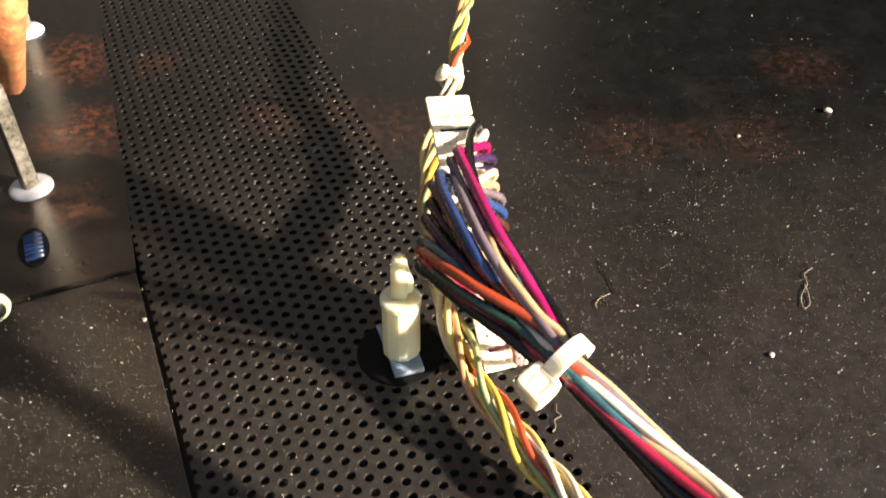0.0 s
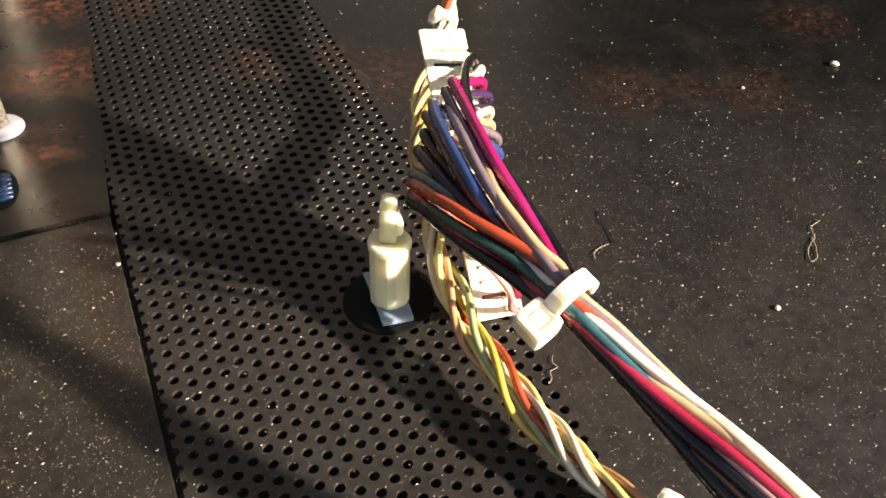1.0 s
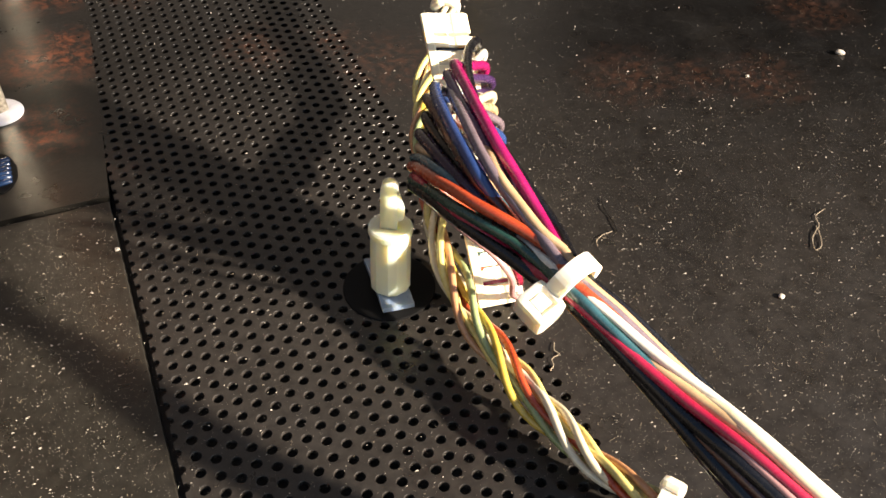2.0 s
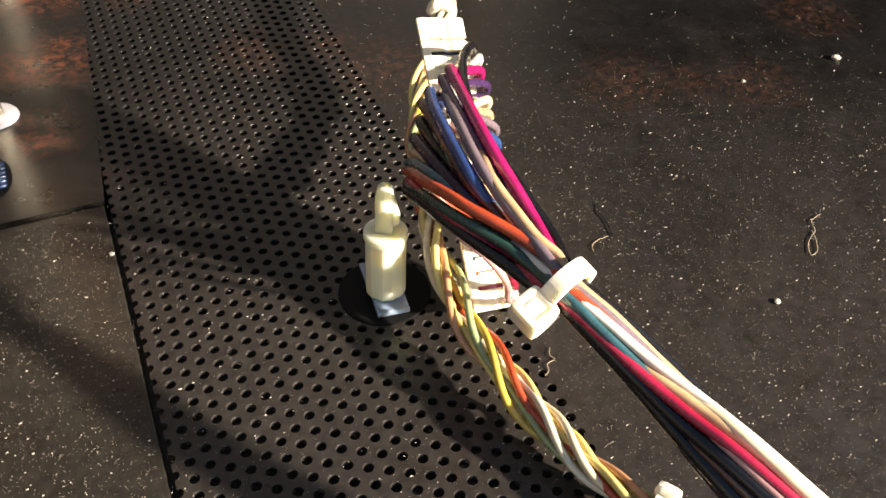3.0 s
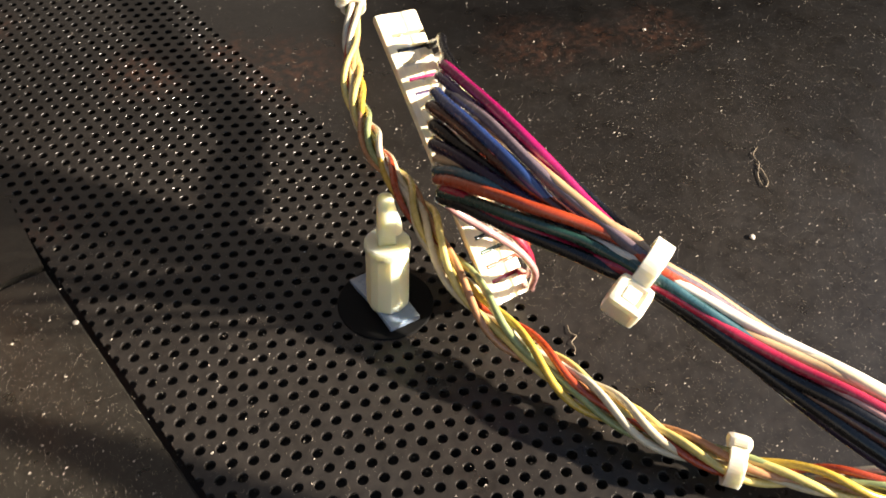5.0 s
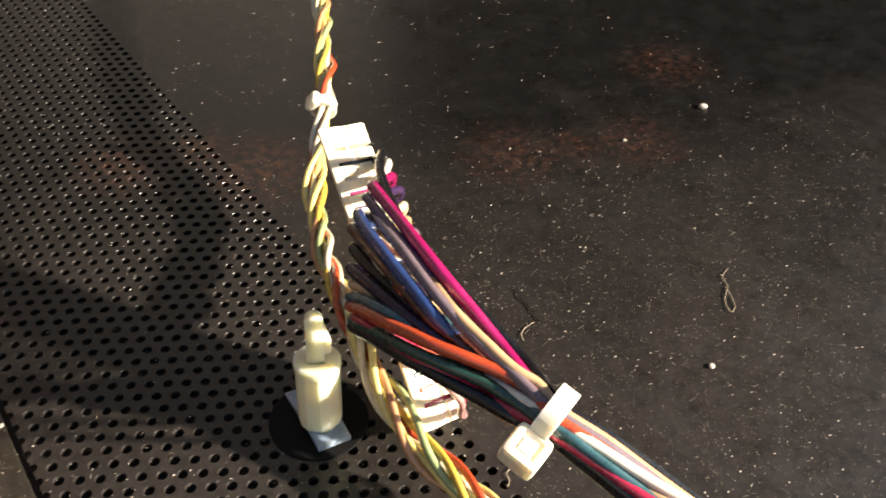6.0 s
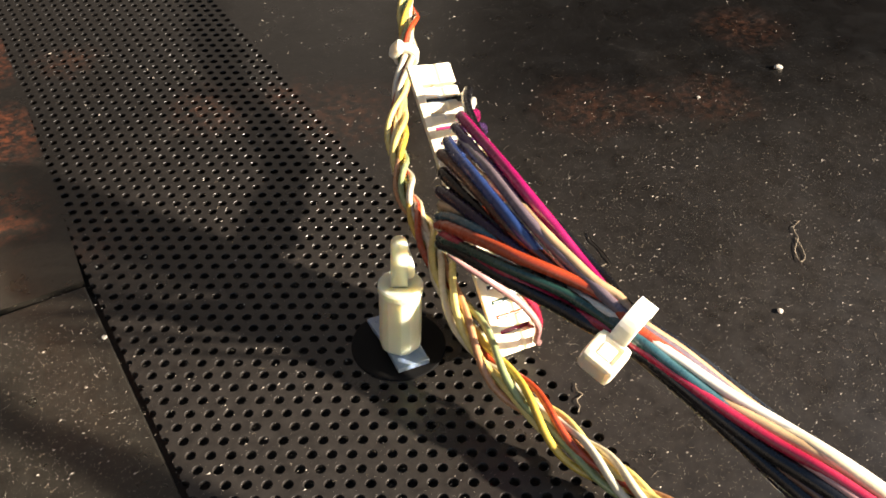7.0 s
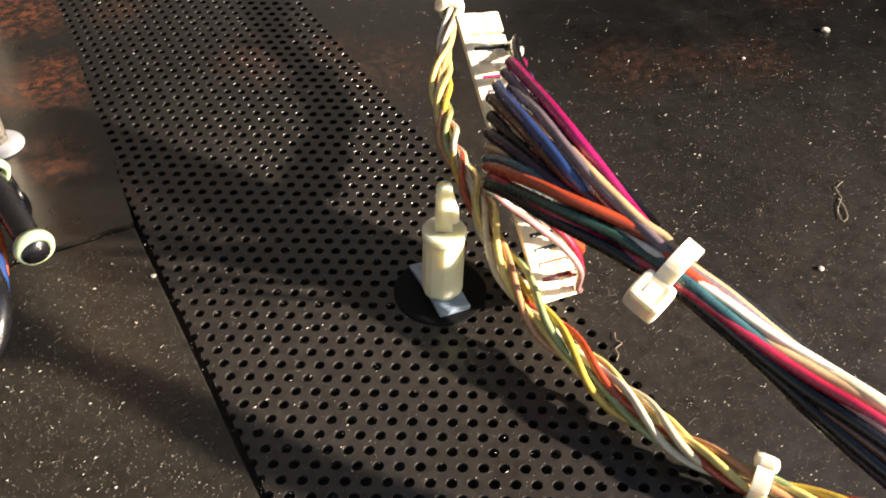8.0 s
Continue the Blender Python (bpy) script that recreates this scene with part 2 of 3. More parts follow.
def hole_cell(bm, cx, cy, half):
    """One six-sided piece of sheet with a hole punched through it; half: only its right half."""
    corner = [bm.verts.new(mm(cx + HEX * math.cos(k * math.pi / 3), cy + HEX * math.sin(k * math.pi / 3), 0)) for k in range(6)]
    rings = []
    for r, z in ((HOLE + 0.08, 0.0), (HOLE + 0.03, -0.025), (HOLE, -0.07), (HOLE, -0.9)):
        rings.append([bm.verts.new(mm(cx + r * math.cos(2 * math.pi * k / SIDES), cy + r * math.sin(2 * math.pi * k / SIDES), z)) for k in range(SIDES)])
    for s in range(6):
        if half and s in (2, 3):
            continue
        if half and s in (1, 4):
            k = 2 * s
            if s == 1:
                top = bm.verts.new(mm(cx, cy + PITCH / 2, 0))
                bm.faces.new((corner[1], top, rings[0][3], rings[0][2]))
            else:
                low = bm.verts.new(mm(cx, cy - PITCH / 2, 0))
                bm.faces.new((low, corner[5], rings[0][10], rings[0][9]))
            continue
        k = 2 * s
        bm.faces.new((corner[s], corner[(s + 1) % 6], rings[0][(k + 2) % SIDES], rings[0][(k + 1) % SIDES], rings[0][k]))
    for a, b in zip(rings, rings[1:]):
        for k in range(SIDES):
            if half and 3 <= k <= 8:
                continue
            bm.faces.new((a[k], a[(k + 1) % SIDES], b[(k + 1) % SIDES], b[k]))


def build_floor():
    bm = bmesh.new()
    for c in range(COLS):
        off = PITCH / 2 if c % 2 else 0.0
        for r in range(ROW_LO, ROW_HI):
            hole_cell(bm, X_FIRST + c * COL_STEP, Y_SHIFT + r * PITCH + off, c == 0)
    # the plain sheet that goes on beyond the holes
    cx = X_FIRST + (COLS - 1) * COL_STEP
    off = PITCH / 2 if (COLS - 1) % 2 else 0.0
    edge = []
    for r in range(ROW_LO, ROW_HI):
        y = Y_SHIFT + r * PITCH + off
        edge += [(cx + HEX / 2, y - PITCH / 2), (cx + HEX, y)]
    edge.append((cx + HEX / 2, Y_SHIFT + (ROW_HI - 1) * PITCH + off + PITCH / 2))
    y0, y1 = edge[0][1], edge[-1][1]
    far = [(900, y1), (900, y0)]
    bm.faces.new([bm.verts.new(mm(x, y, 0)) for x, y in far + edge])
    for ya, yb in ((y1 + 0.001, 900), (-600, y0 - 0.001)):
        bm.faces.new([bm.verts.new(mm(x, y, 0)) for x, y in ((X_FIRST, ya), (900, ya), (900, yb), (X_FIRST, yb))])
    bmesh.ops.remove_doubles(bm, verts=bm.verts, dist=1e-6)
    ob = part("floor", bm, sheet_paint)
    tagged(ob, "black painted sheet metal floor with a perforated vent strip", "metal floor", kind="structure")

    lower = bmesh.new()
    box(lower, mm(-600, -600, -9), mm(900, 900, -5.0))
    tagged(part("floor_backing", lower, cavity_black), "dark backing under the perforated metal", "backing", kind="structure")

    up = bmesh.new()
    prism(up, [(x * MM, y * MM) for x, y in ((-600, 41.3), (-42.1, 41.3), (-39.9, 70), (-38.1, 100), (-35.2, 152), (-31.0, 240), (-20.0, 900), (-600, 900))], -2.2 * MM, 0.16 * MM)
    bmesh.ops.bevel(up, geom=[e for e in up.edges if e.calc_face_angle(0) > 1.0], offset=0.2 * MM, segments=2, affect="EDGES")
    tagged(part("floor_panel_upper", up, left_paint), "black painted steel panel with orange rust stains", "metal panel", kind="structure")
    lo = bmesh.new()
    box(lo, mm(-600, -600, -2.2), mm(-42.25, 40.5, -0.35), 0.3 * MM)
    tagged(part("floor_panel_lower", lo, left_paint), "dusty black painted steel panel beside the vent strip", "metal panel", kind="structure")


build_floor()


def build_walls():
    """Plain dark walls, unseen, added to close the place and block sky reflections in the floor; the sunny side stands
    open.
    """
    for name, lo, hi in (("wall_north", (-600, 330, -9), (620, 350, 900)), ("wall_east", (500, 70, -9), (520, 330, 900)), ("wall_west", (-620, -600, -9), (-600, 350, 500))):
        bm = bmesh.new()
        box(bm, mm(*lo), mm(*hi), 1 * MM)
        tagged(part(name, bm, blocker_dark), "unseen dark wall added to block sky reflections", "wall", kind="structure")


build_walls()


# ---- nylon standoff ----
def build_standoff():
    pad = bmesh.new()
    lathe(pad, [(7.9 * MM, 0.02 * MM), (7.9 * MM, 0.16 * MM), (7.7 * MM, 0.24 * MM)], 48)
    pad_ob = part("rubber_pad", pad, disc_black)
    pad_ob.location = mm(-1.2, -0.6, 0)
    tagged(pad_ob, "thin round black pad on the perforated metal", "pad")

    base = root("circuit_board_standoff", "upright off-white nylon circuit board standoff on a black pad", "standoff", mm(-1.25, -1.3, 0.3))
    base.rotation_euler = (radians(-2.6), radians(2.6), radians(0))
    foot = bmesh.new()
    n = 14
    rows = []
    for i in range(n + 1):
        y = -5.4 + 13.2 * i / n
        z = 0.9 - 0.018 * (y - 1.0) ** 2 + (0.25 if i in (0, n) else 0)
        rows.append([foot.verts.new(mm(x, y, z + dz)) for dz in (-0.45, 0.45) for x in (-2.7, 2.7)])
    for a, b in zip(rows, rows[1:]):
        for i, j in ((0, 1), (1, 3), (3, 2), (2, 0)):
            foot.faces.new((a[i], a[j], b[j], b[i]))
    foot.faces.new([rows[0][k] for k in (0, 1, 3, 2)])
    foot.faces.new([rows[-1][k] for k in (2, 3, 1, 0)])
    bmesh.ops.recalc_face_normals(foot, faces=foot.faces)
    f = part("foot", foot, nylon_foot, base, "translucent nylon foot strip with bluish shade in its colour")
    f.rotation_euler = (0, 0, radians(-5))

    body = bmesh.new()
    edge_at = radians(255)
    outline = []
    for k in range(6):
        a = edge_at + k * math.pi / 3
        tip = Vector((math.cos(a), math.sin(a))) * 3.36
        side = Vector((-math.sin(a), math.cos(a))) * 0.72
        outline += [tip - side, tip + side]
    rings = []
    for scale, z in ((0.86, 0.6), (1.0, 1.5), (1.0, 12.7)):
        rings.append([body.verts.new(mm(p.x * scale, p.y * scale, z)) for p in outline])
    for a, b in zip(rings, rings[1:]):
        for k in range(12):
            body.faces.new((a[k], a[(k + 1) % 12], b[(k + 1) % 12], b[k]))
    body.faces.new(rings[0][::-1])
    body.faces.new(rings[-1])
    bmesh.ops.bevel(body, geom=[e for e in body.edges if e.calc_face_angle(0) > 0.2], offset=0.18 * MM, segments=2, affect="EDGES")
    collar = bmesh.new()
    lathe(collar, [(3.3 * MM, 12.2 * MM), (3.6 * MM, 12.5 * MM), (3.62 * MM, 13.6 * MM), (3.4 * MM, 13.9 * MM)], 40)
    part("collar", collar, nylon, base)
    part("body", body, nylon, base)

    pin = bmesh.new()
    outline = []
    for k in range(9):
        a = math.pi * k / 8
        outline.append((1.3 * math.cos(a) - 0.2, 21.2 + 1.3 * math.sin(a)))
    outline += [(-1.55, 13.8), (1.2, 13.8)]
    fr = Matrix(((1, 0, 0, 0), (0, 0, -1, 0), (0, 1, 0, 0), (0, 0, 0, 1)))
    prism(pin, [(x * MM, y * MM) for x, y in outline], -1.1 * MM, 1.1 * MM, fr)
    bmesh.ops.bevel(pin, geom=[e for e in pin.edges if e.calc_face_angle(0) > 0.6], offset=0.3 * MM, segments=3, affect="EDGES")
    p = part("pin", pin, nylon, base, smooth=True)
    p.rotation_euler = (0, 0, radians(-28))
    barb = bmesh.new()
    prism(barb, [(x * MM, y * MM) for x, y in ((0.6, 21.4), (0.6, 15.2), (1.7, 15.3), (2.25, 15.9), (2.2, 17.2), (1.15, 20.8))], -0.8 * MM, 0.8 * MM, fr)
    bmesh.ops.bevel(barb, geom=list(barb.edges), offset=0.15 * MM, segments=2, affect="EDGES")
    q = part("barb", barb, nylon, base)
    q.rotation_euler = (0, 0, radians(-28))


build_standoff()

# ---- wire harness with its connector ----
CON_AT = mm(8.7, -16.2, 6.4)
CON_U = Vector((4.6, 36.7, 31.6)).normalized()
CON_W = Vector((0.96, 0.15, -0.17))
CON_W = (CON_W - CON_U * CON_W.dot(CON_U)).normalized()
CON_N = CON_W.cross(CON_U)
CON = Matrix((
    (CON_W.x, CON_U.x, CON_N.x, CON_AT.x),
    (CON_W.y, CON_U.y, CON_N.y, CON_AT.y),
    (CON_W.z, CON_U.z, CON_N.z, CON_AT.z),
    (0, 0, 0, 1),
))
WAYS, STEP = 20, 2.44


def con(w, u, n):
    return CON @ mm(w, u, n)


def cable_tie(parent, centre, along, facing, radius, width, head, side=1):
    """A strap round a bundle with its square locking head. along: the bundle's way; facing: where the head sits; side: which way its mouth opens."""
    along = along.normalized()
    f = (facing - along * facing.dot(along)).normalized()
    s = along.cross(f)
    m = Matrix(((s.x, along.x, f.x, centre.x), (s.y, along.y, f.y, centre.y), (s.z, along.z, f.z, centre.z), (0, 0, 0, 1)))
    tie = new("cable_tie")
    tie.parent = parent
    tie.matrix_local = m
    tie.empty_display_size = 0.003
    strap = bmesh.new()
    prof = [(radius[2], -width / 2), (radius[2] + 0.9, -width / 2), (radius[2] + 0.9, width / 2), (radius[2], width / 2)]
    rings = []
    for k in range(40):
        a = 2 * math.pi * k / 40
        rings.append([strap.verts.new(mm((radius[0] + r - radius[2]) * math.cos(a), y, (radius[1] + r - radius[2]) * math.sin(a))) for r, y in prof])
    for k in range(40):
        a, b = rings[k], rings[(k + 1) % 40]
        for i in range(4):
            strap.faces.new((a[i], a[(i + 1) % 4], b[(i + 1) % 4], b[i]))
    bmesh.ops.recalc_face_normals(strap, faces=strap.faces)
    part("strap", strap, nylon_tie, tie)
    hb = bmesh.new()
    hw, hl, hh = head
    box(hb, mm(-hl / 2, -hw / 2, 0), mm(hl / 2, hw / 2, hh), 0.8 * MM)
    mouth = max(hb.faces, key=lambda q: q.calc_area() * (1 if q.normal.x * side > 0.9 else 0))
    bmesh.ops.inset_region(hb, faces=[mouth], thickness=0.75 * MM)
    bmesh.ops.translate(hb, vec=mm(-0.55 * side, 0, 0), verts=list(mouth.verts))
    ho = part("head", hb, nylon_tie, tie, "square locking head of the cable tie")
    ho.matrix_local = Matrix.Translation(mm(0, 0, radius[1] - 0.1))
    wb = bmesh.new()
    box(wb, mm(-0.35, -hw * 0.2, hh * 0.3), mm(0.35, hw * 0.2, hh * 0.72), 0.15 * MM)
    wo = part("pawl", wb, nylon_tie, tie)
    wo.matrix_local = Matrix.Translation(mm(side * (hl / 2 - 0.5), 0, radius[1] - 0.1))
    return tie


def build_harness():
    har = root("wire_harness", "multicoloured wire bundle with long white connector and cable tie", "wire harness")
    housing = bmesh.new()
    length = WAYS * STEP
    # sloped back wall, floor of the slots and the body below
    prism(housing, [(x * MM, z * MM) for x, z in ((1.4, -2.8), (5.0, -6.4), (8.8, -6.4), (8.8, -2.8), (1.3, -2.1), (1.3, 0.0), (1.0, 0.05), (0.0, -0.3), (0.1, -1.0))], -length * MM, 0.0,
          CON @ Matrix(((1, 0, 0, 0), (0, 0, -1, 0), (0, 1, 0, 0), (0, 0, 0, 1))))
    hob = part("connector_housing", housing, housing_white, har, "long cream nylon connector with open wire slots")
    rib = bmesh.new()
    prism(rib, [(x * MM, z * MM) for x, z in ((1.25, -2.6), (8.4, -2.9), (9.1, -2.2), (8.9, -0.5), (8.0, 0.1), (5.6, -0.05), (5.2, -0.5), (4.2, -0.5), (3.9, 0.0), (1.25, 0.02))], -0.9 * MM, 0.9 * MM,
          Matrix(((1, 0, 0, 0), (0, 0, -1, 0), (0, 1, 0, 0), (0, 0, 0, 1))))
    bmesh.ops.bevel(rib, geom=list(rib.edges), offset=0.1 * MM, segments=1, affect="EDGES")
    rib_mesh = link_mesh("rib", rib, housing_white, False)
    fork = bmesh.new()
    box(fork, mm(4.1, -0.9, -2.6), mm(4.45, -0.3, -0.35))
    box(fork, mm(4.1, 0.3, -2.6), mm(4.45, 0.9, -0.35))
    box(fork, mm(4.9, -0.62, -2.6), mm(5.15, 0.62, -1.7))
    fork_mesh = link_mesh("contact", fork, tin, False)
    for i in range(WAYS + 1):
        o = new("rib", rib_mesh)
        o.parent = hob
        o.matrix_local = CON @ Matrix.Translation(mm(0, min(max(i * STEP, 0.9), length - 0.9), 0))
        if i < WAYS:
            o = new("contact", fork_mesh)
            o.parent = hob
            o.matrix_local = CON @ Matrix.Translation(mm(0, (i + 0.5) * STEP, 0))

    tie_at = mm(7.3, -41.6, 36.9)
    path = spline([mm(4.2, -30.5, 40.0), tie_at, mm(10.6, -48.9, 34.1), mm(13.6, -56.3, 31.0), mm(15.6, -63.4, 30.0), mm(19.0, -72, 27.6), mm(33, -96, 17), mm(52, -130, 7.6)], 0.002)
    view = Vector((0.55, 0.49, -0.68))
    run = [0.0]
    for p, q in zip(path, path[1:]):
        run.append(run[-1] + (q - p).length / MM)

    def frame_at(k):
        d = (path[min(k + 1, len(path) - 1)] - path[max(k - 1, 0)]).normalized()
        c = view.cross(d).normalized()
        return d, c, d.cross(c) * -1

    tie_k = min(range(len(path)), key=lambda k: (path[k] - tie_at).length)
    STATIONS = (0.0, 9.5, 16.5, 23.0, 30.0)     # millimetres past the tie
    HALF = (2.35, 2.8, 3.1, 3.8, 4.3)           # half the bundle's width there

    def wire(colour, slot, nodes, lay, hair=None, radius=0.72):
        """One wire: out of its slot, round beside the housing, through its nodes, then along the bundle.
        lay: its place across the bundle (1: upper rim) and its height in millimetres at each station."""
        u = (slot + 0.5) * STEP
        pts = [con(1.5, u, -1.1), con(4.8, u, -1.15), con(7.8, u, -1.1)]
        first = mm(*nodes[0])
        if hair:
            pts += [mm(*q) for q in hair]
        else:
            k = 0.35 * (slot % 3)
            pts[-1] = con(8.2, u, -1.1)
            pts += [con(9.4 + k, u + 0.35, 0.3), con(8.7 + k, u + 0.9, 1.9)]
            back = first + mm(1.2, 1.5, -1.7)
            pts += [con(6.2, u + 0.5, 2.4).lerp(back, 0.6) + CON_N * 0.6 * MM, back]
        pts += [mm(*q) for q in nodes]
        for k in range(tie_k, len(path), 3):
            d, c, b = frame_at(k)
            s = run[k] - run[tie_k]
            i = max(j for j in range(5) if STATIONS[j] <= s)
            f = 0.0 if i == 4 else (s - STATIONS[i]) / (STATIONS[i + 1] - STATIONS[i])
            f = f * f * (3 - 2 * f)
            j = min(4, i + 1)
            rim = HALF[i] + (HALF[j] - HALF[i]) * f
            at = lay[i][0] + (lay[j][0] - lay[i][0]) * f
            up = lay[i][1] + (lay[j][1] - lay[i][1]) * f
            wob = 0.12 * math.sin(k * 0.21 + slot * 1.7) * min(1, s / 12)
            pts.append(path[k] - c * (at * (rim - 0.55) + wob) * MM + b * up * MM)
        bm = bmesh.new()
        tube(bm, spline(pts, 0.0008), radius * MM)
        part("wire", bm, wire_mats[colour], har, colour.replace("_", " ") + " insulated wire", smooth=True)

    wire("black", 17, [(15.4, 6.6, 38.6), (12.3, -0.2, 39.6), (9.4, -9.6, 40.6), (8.4, -16.9, 40.8), (8.7, -23.0, 40.0), (9.4, -28.3, 38.6), (10.0, -33.6, 37.2)],
         ((0.9, -0.6), (0.96, -0.8), (0.9, -1.6), (0.6, -2.6), (0.4, -3.0)), hair=[(20.4, 14.0, 34.2), (18.6, 11.0, 37.2)])
    wire("magenta", 15, [(10.3, 0.2, 41.2), (8.8, -7.5, 42.3), (7.7, -14.6, 42.8), (7.4, -21.0, 42.0), (8.0, -25.7, 40.2), (8.6, -30.5, 38.2)],
         ((0.4, -1.0), (0.1, -1.2), (-0.2, -0.8), (-0.3, -0.4), (-0.2, -0.2)), radius=0.82)
    wire("violet", 14, [(8.7, -0.9, 40.6), (7.3, -7.8, 41.6), (6.7, -13.6, 41.8), (6.7, -19.0, 41.0), (6.9, -30.0, 37.6)],
         ((-0.62, 0.4), (-0.44, 1.5), (-0.25, 1.8), (0.0, 1.7), (0.1, 1.4)))
    wire("tan", 12, [(7.9, -6.0, 38.6), (6.7, -17.9, 40.4), (4.7, -26.5, 42.3), (5.4, -31.6, 41.2), (6.4, -36.1, 40.0), (7.6, -38.6, 39.3)],
         ((0.74, 1.2), (0.74, 0.4), (0.75, -0.4), (0.7, -0.8), (0.75, -1.0)))
    wire("lavender", 11, [(7.8, -4.2, 40.2), (6.0, -10.5, 42.2), (4.9, -15.4, 43.4), (4.1, -23.6, 43.0), (4.6, -29.2, 41.6), (5.8, -35.2, 40.0)],
         ((0.5, 1.7), (0.56, 1.0), (0.55, -0.3), (0.5, -1.5), (0.5, -2.0)))
    wire("blue", 10, [(5.6, -3.9, 41.0), (4.3, -7.4, 42.0), (3.4, -11.6, 42.8), (2.8, -16.6, 43.0), (2.7, -24.5, 42.0), (3.9, -28.8, 39.4), (5.0, -34.0, 37.0)],
         ((0.2, -0.8), (-0.1, -1.0), (-0.5, -0.4), (-0.6, -0.2), (-0.6, 0.0)), radius=0.82)
    wire("brown", 9, [(4.1, -5.0, 40.0), (3.4, -11.2, 41.0), (2.6, -18.5, 41.4), (2.7, -24.8, 40.8), (4.2, -30.0, 39.2), (5.6, -36.0, 37.6)],
         ((-0.4, -1.2), (-0.6, -0.5), (-0.6, 0.7), (-0.45, 1.5), (-0.4, 1.7)), radius=0.86)
    wire("black", 8, [(3.0, -7.2, 38.6), (2.4, -12.9, 39.2), (2.5, -18.9, 39.4), (3.4, -26.0, 38.4)],
         ((-0.78, 0.9), (-0.64, 1.4), (-0.45, 1.8), (-0.2, 2.2), (-0.05, 2.3)), radius=0.9)
    wire("indigo", 7, [(1.0, -9.7, 38.0), (0.5, -15.3, 39.6), (0.9, -21.2, 40.0), (1.9, -26.2, 39.6), (3.8, -32.0, 38.0)],
         ((0.0, -1.6), (-0.5, -1.2), (-0.86, -0.2), (-0.92, 0.2), (-0.97, 0.4)), radius=0.86)
    wire("tan", 6, [(0.1, -11.6, 37.2), (0.2, -14.8, 38.6), (0.9, -19.2, 39.0), (1.9, -22.6, 38.2), (3.3, -27.0, 36.6)],
         ((-0.2, 0.9), (-0.05, 1.2), (0.33, 1.8), (0.55, 1.4), (0.62, 1.0)))
    wire("teal", 5, [(-1.1, -12.8, 36.6), (-1.0, -15.6, 38.4), (-0.6, -19.6, 39.6), (0.5, -23.2, 39.6), (2.0, -27.2, 38.6), (3.7, -32.0, 38.0), (5.4, -37.4, 37.8)],
         ((-0.1, 2.2), (-0.1, 2.1), (0.2, 1.2), (0.3, -0.3), (0.3, -1.0)))
    wire("white", 16, [(4.2, -8.0, 38.0), (3.2, -17, 38.0), (3.4, -28, 37.6)],
         ((0.14, 1.9), (0.42, 2.1), (0.84, 1.3), (0.88, 0.7), (0.86, 0.5)), radius=0.64)
    wire("cream", 13, [(3.0, -8.6, 38.2), (2.9, -12.6, 39.4), (2.9, -16.4, 39.7), (3.0, -20.0, 39.2), (3.8, -26.0, 37.0)],
         ((0.0, 0.4), (0.2, 0.4), (0.62, 0.6), (0.74, 1.3), (0.68, 1.5)))
    wire("rust_red", 2, [(-1.9, -14.1, 36.4), (-2.0, -16.6, 38.0), (-1.6, -21.2, 39.6), (-0.5, -24.7, 40.2), (0.6, -27.9, 40.5), (2.5, -31.2, 40.3), (4.5, -34.3, 39.8), (6.6, -38.2, 39.0)],
         ((0.28, 2.1), (0.4, 1.3), (0.35, -0.5), (0.3, -1.8), (0.2, -2.5)), radius=0.78)
    wire("green", 3, [(-2.4, -15.5, 35.4), (-2.2, -19.7, 37.4), (-1.1, -25.8, 38.8), (0.8, -30.2, 39.0), (3.1, -34.2, 38.6), (4.7, -38.3, 38.0)],
         ((-0.38, 2.1), (0.16, 1.9), (0.55, 0.4), (0.5, -0.8), (0.4, -1.4)))
    wire("black", 4, [(-2.3, -15.5, 34.4), (-2.0, -19.7, 36.0), (-0.7, -25.6, 36.6), (0.9, -30.5, 36.8), (2.6, -35.1, 36.8), (4.0, -38.9, 36.6)],
         ((-0.95, 0.0), (-0.85, 0.5), (-0.76, 1.1), (-0.7, 1.5), (-0.75, 1.5)), radius=0.92)
    wire("red", 1, [(-2.3, -17.2, 36.9), (-1.8, -21.8, 37.8), (-0.1, -27.0, 37.4), (1.8, -31.7, 37.2), (3.4, -36.4, 37.0)],
         ((-0.64, 1.8), (-0.3, 2.0), (0.02, 2.5), (0.27, 2.5), (0.4, 2.3)), hair=[(14.8, -16.8, 10.6), (12.2, -18.5, 17.5), (9.2, -18.6, 22.8), (5.8, -17.2, 27.0), (3.1, -15.9, 29.8), (-0.1, -15.3, 33.0), (-2.0, -15.1, 35.3)], radius=0.68)
    wire("pink", 0, [(-2.1, -15.7, 34.6), (-1.8, -18.6, 35.6), (-0.3, -23.7, 35.4), (1.6, -28.7, 35.4), (4.4, -36.0, 35.6)],
         ((-0.6, -0.4), (-0.2, 0.8), (0.1, 1.6), (0.14, 2.3), (0.2, 2.5)), hair=[(14.4, -17.8, 8.2), (12.1, -19.8, 11.9), (10.7, -21.4, 17.4), (7.7, -20.8, 22.8), (3.5, -19.1, 27.6), (0.5, -16.3, 30.4), (-1.5, -15.2, 33.0)], radius=0.56)
    d, c, b = frame_at(tie_k)
    cable_tie(har, path[tie_k], d, c * 0.9 + b * 0.55, (3.0, 3.0, 3.0), 2.3, (4.5, 3.9, 4.3), side=1 if d.cross(c * 0.9 + b * 0.55).dot(b) > 0 else -1)


build_harness()


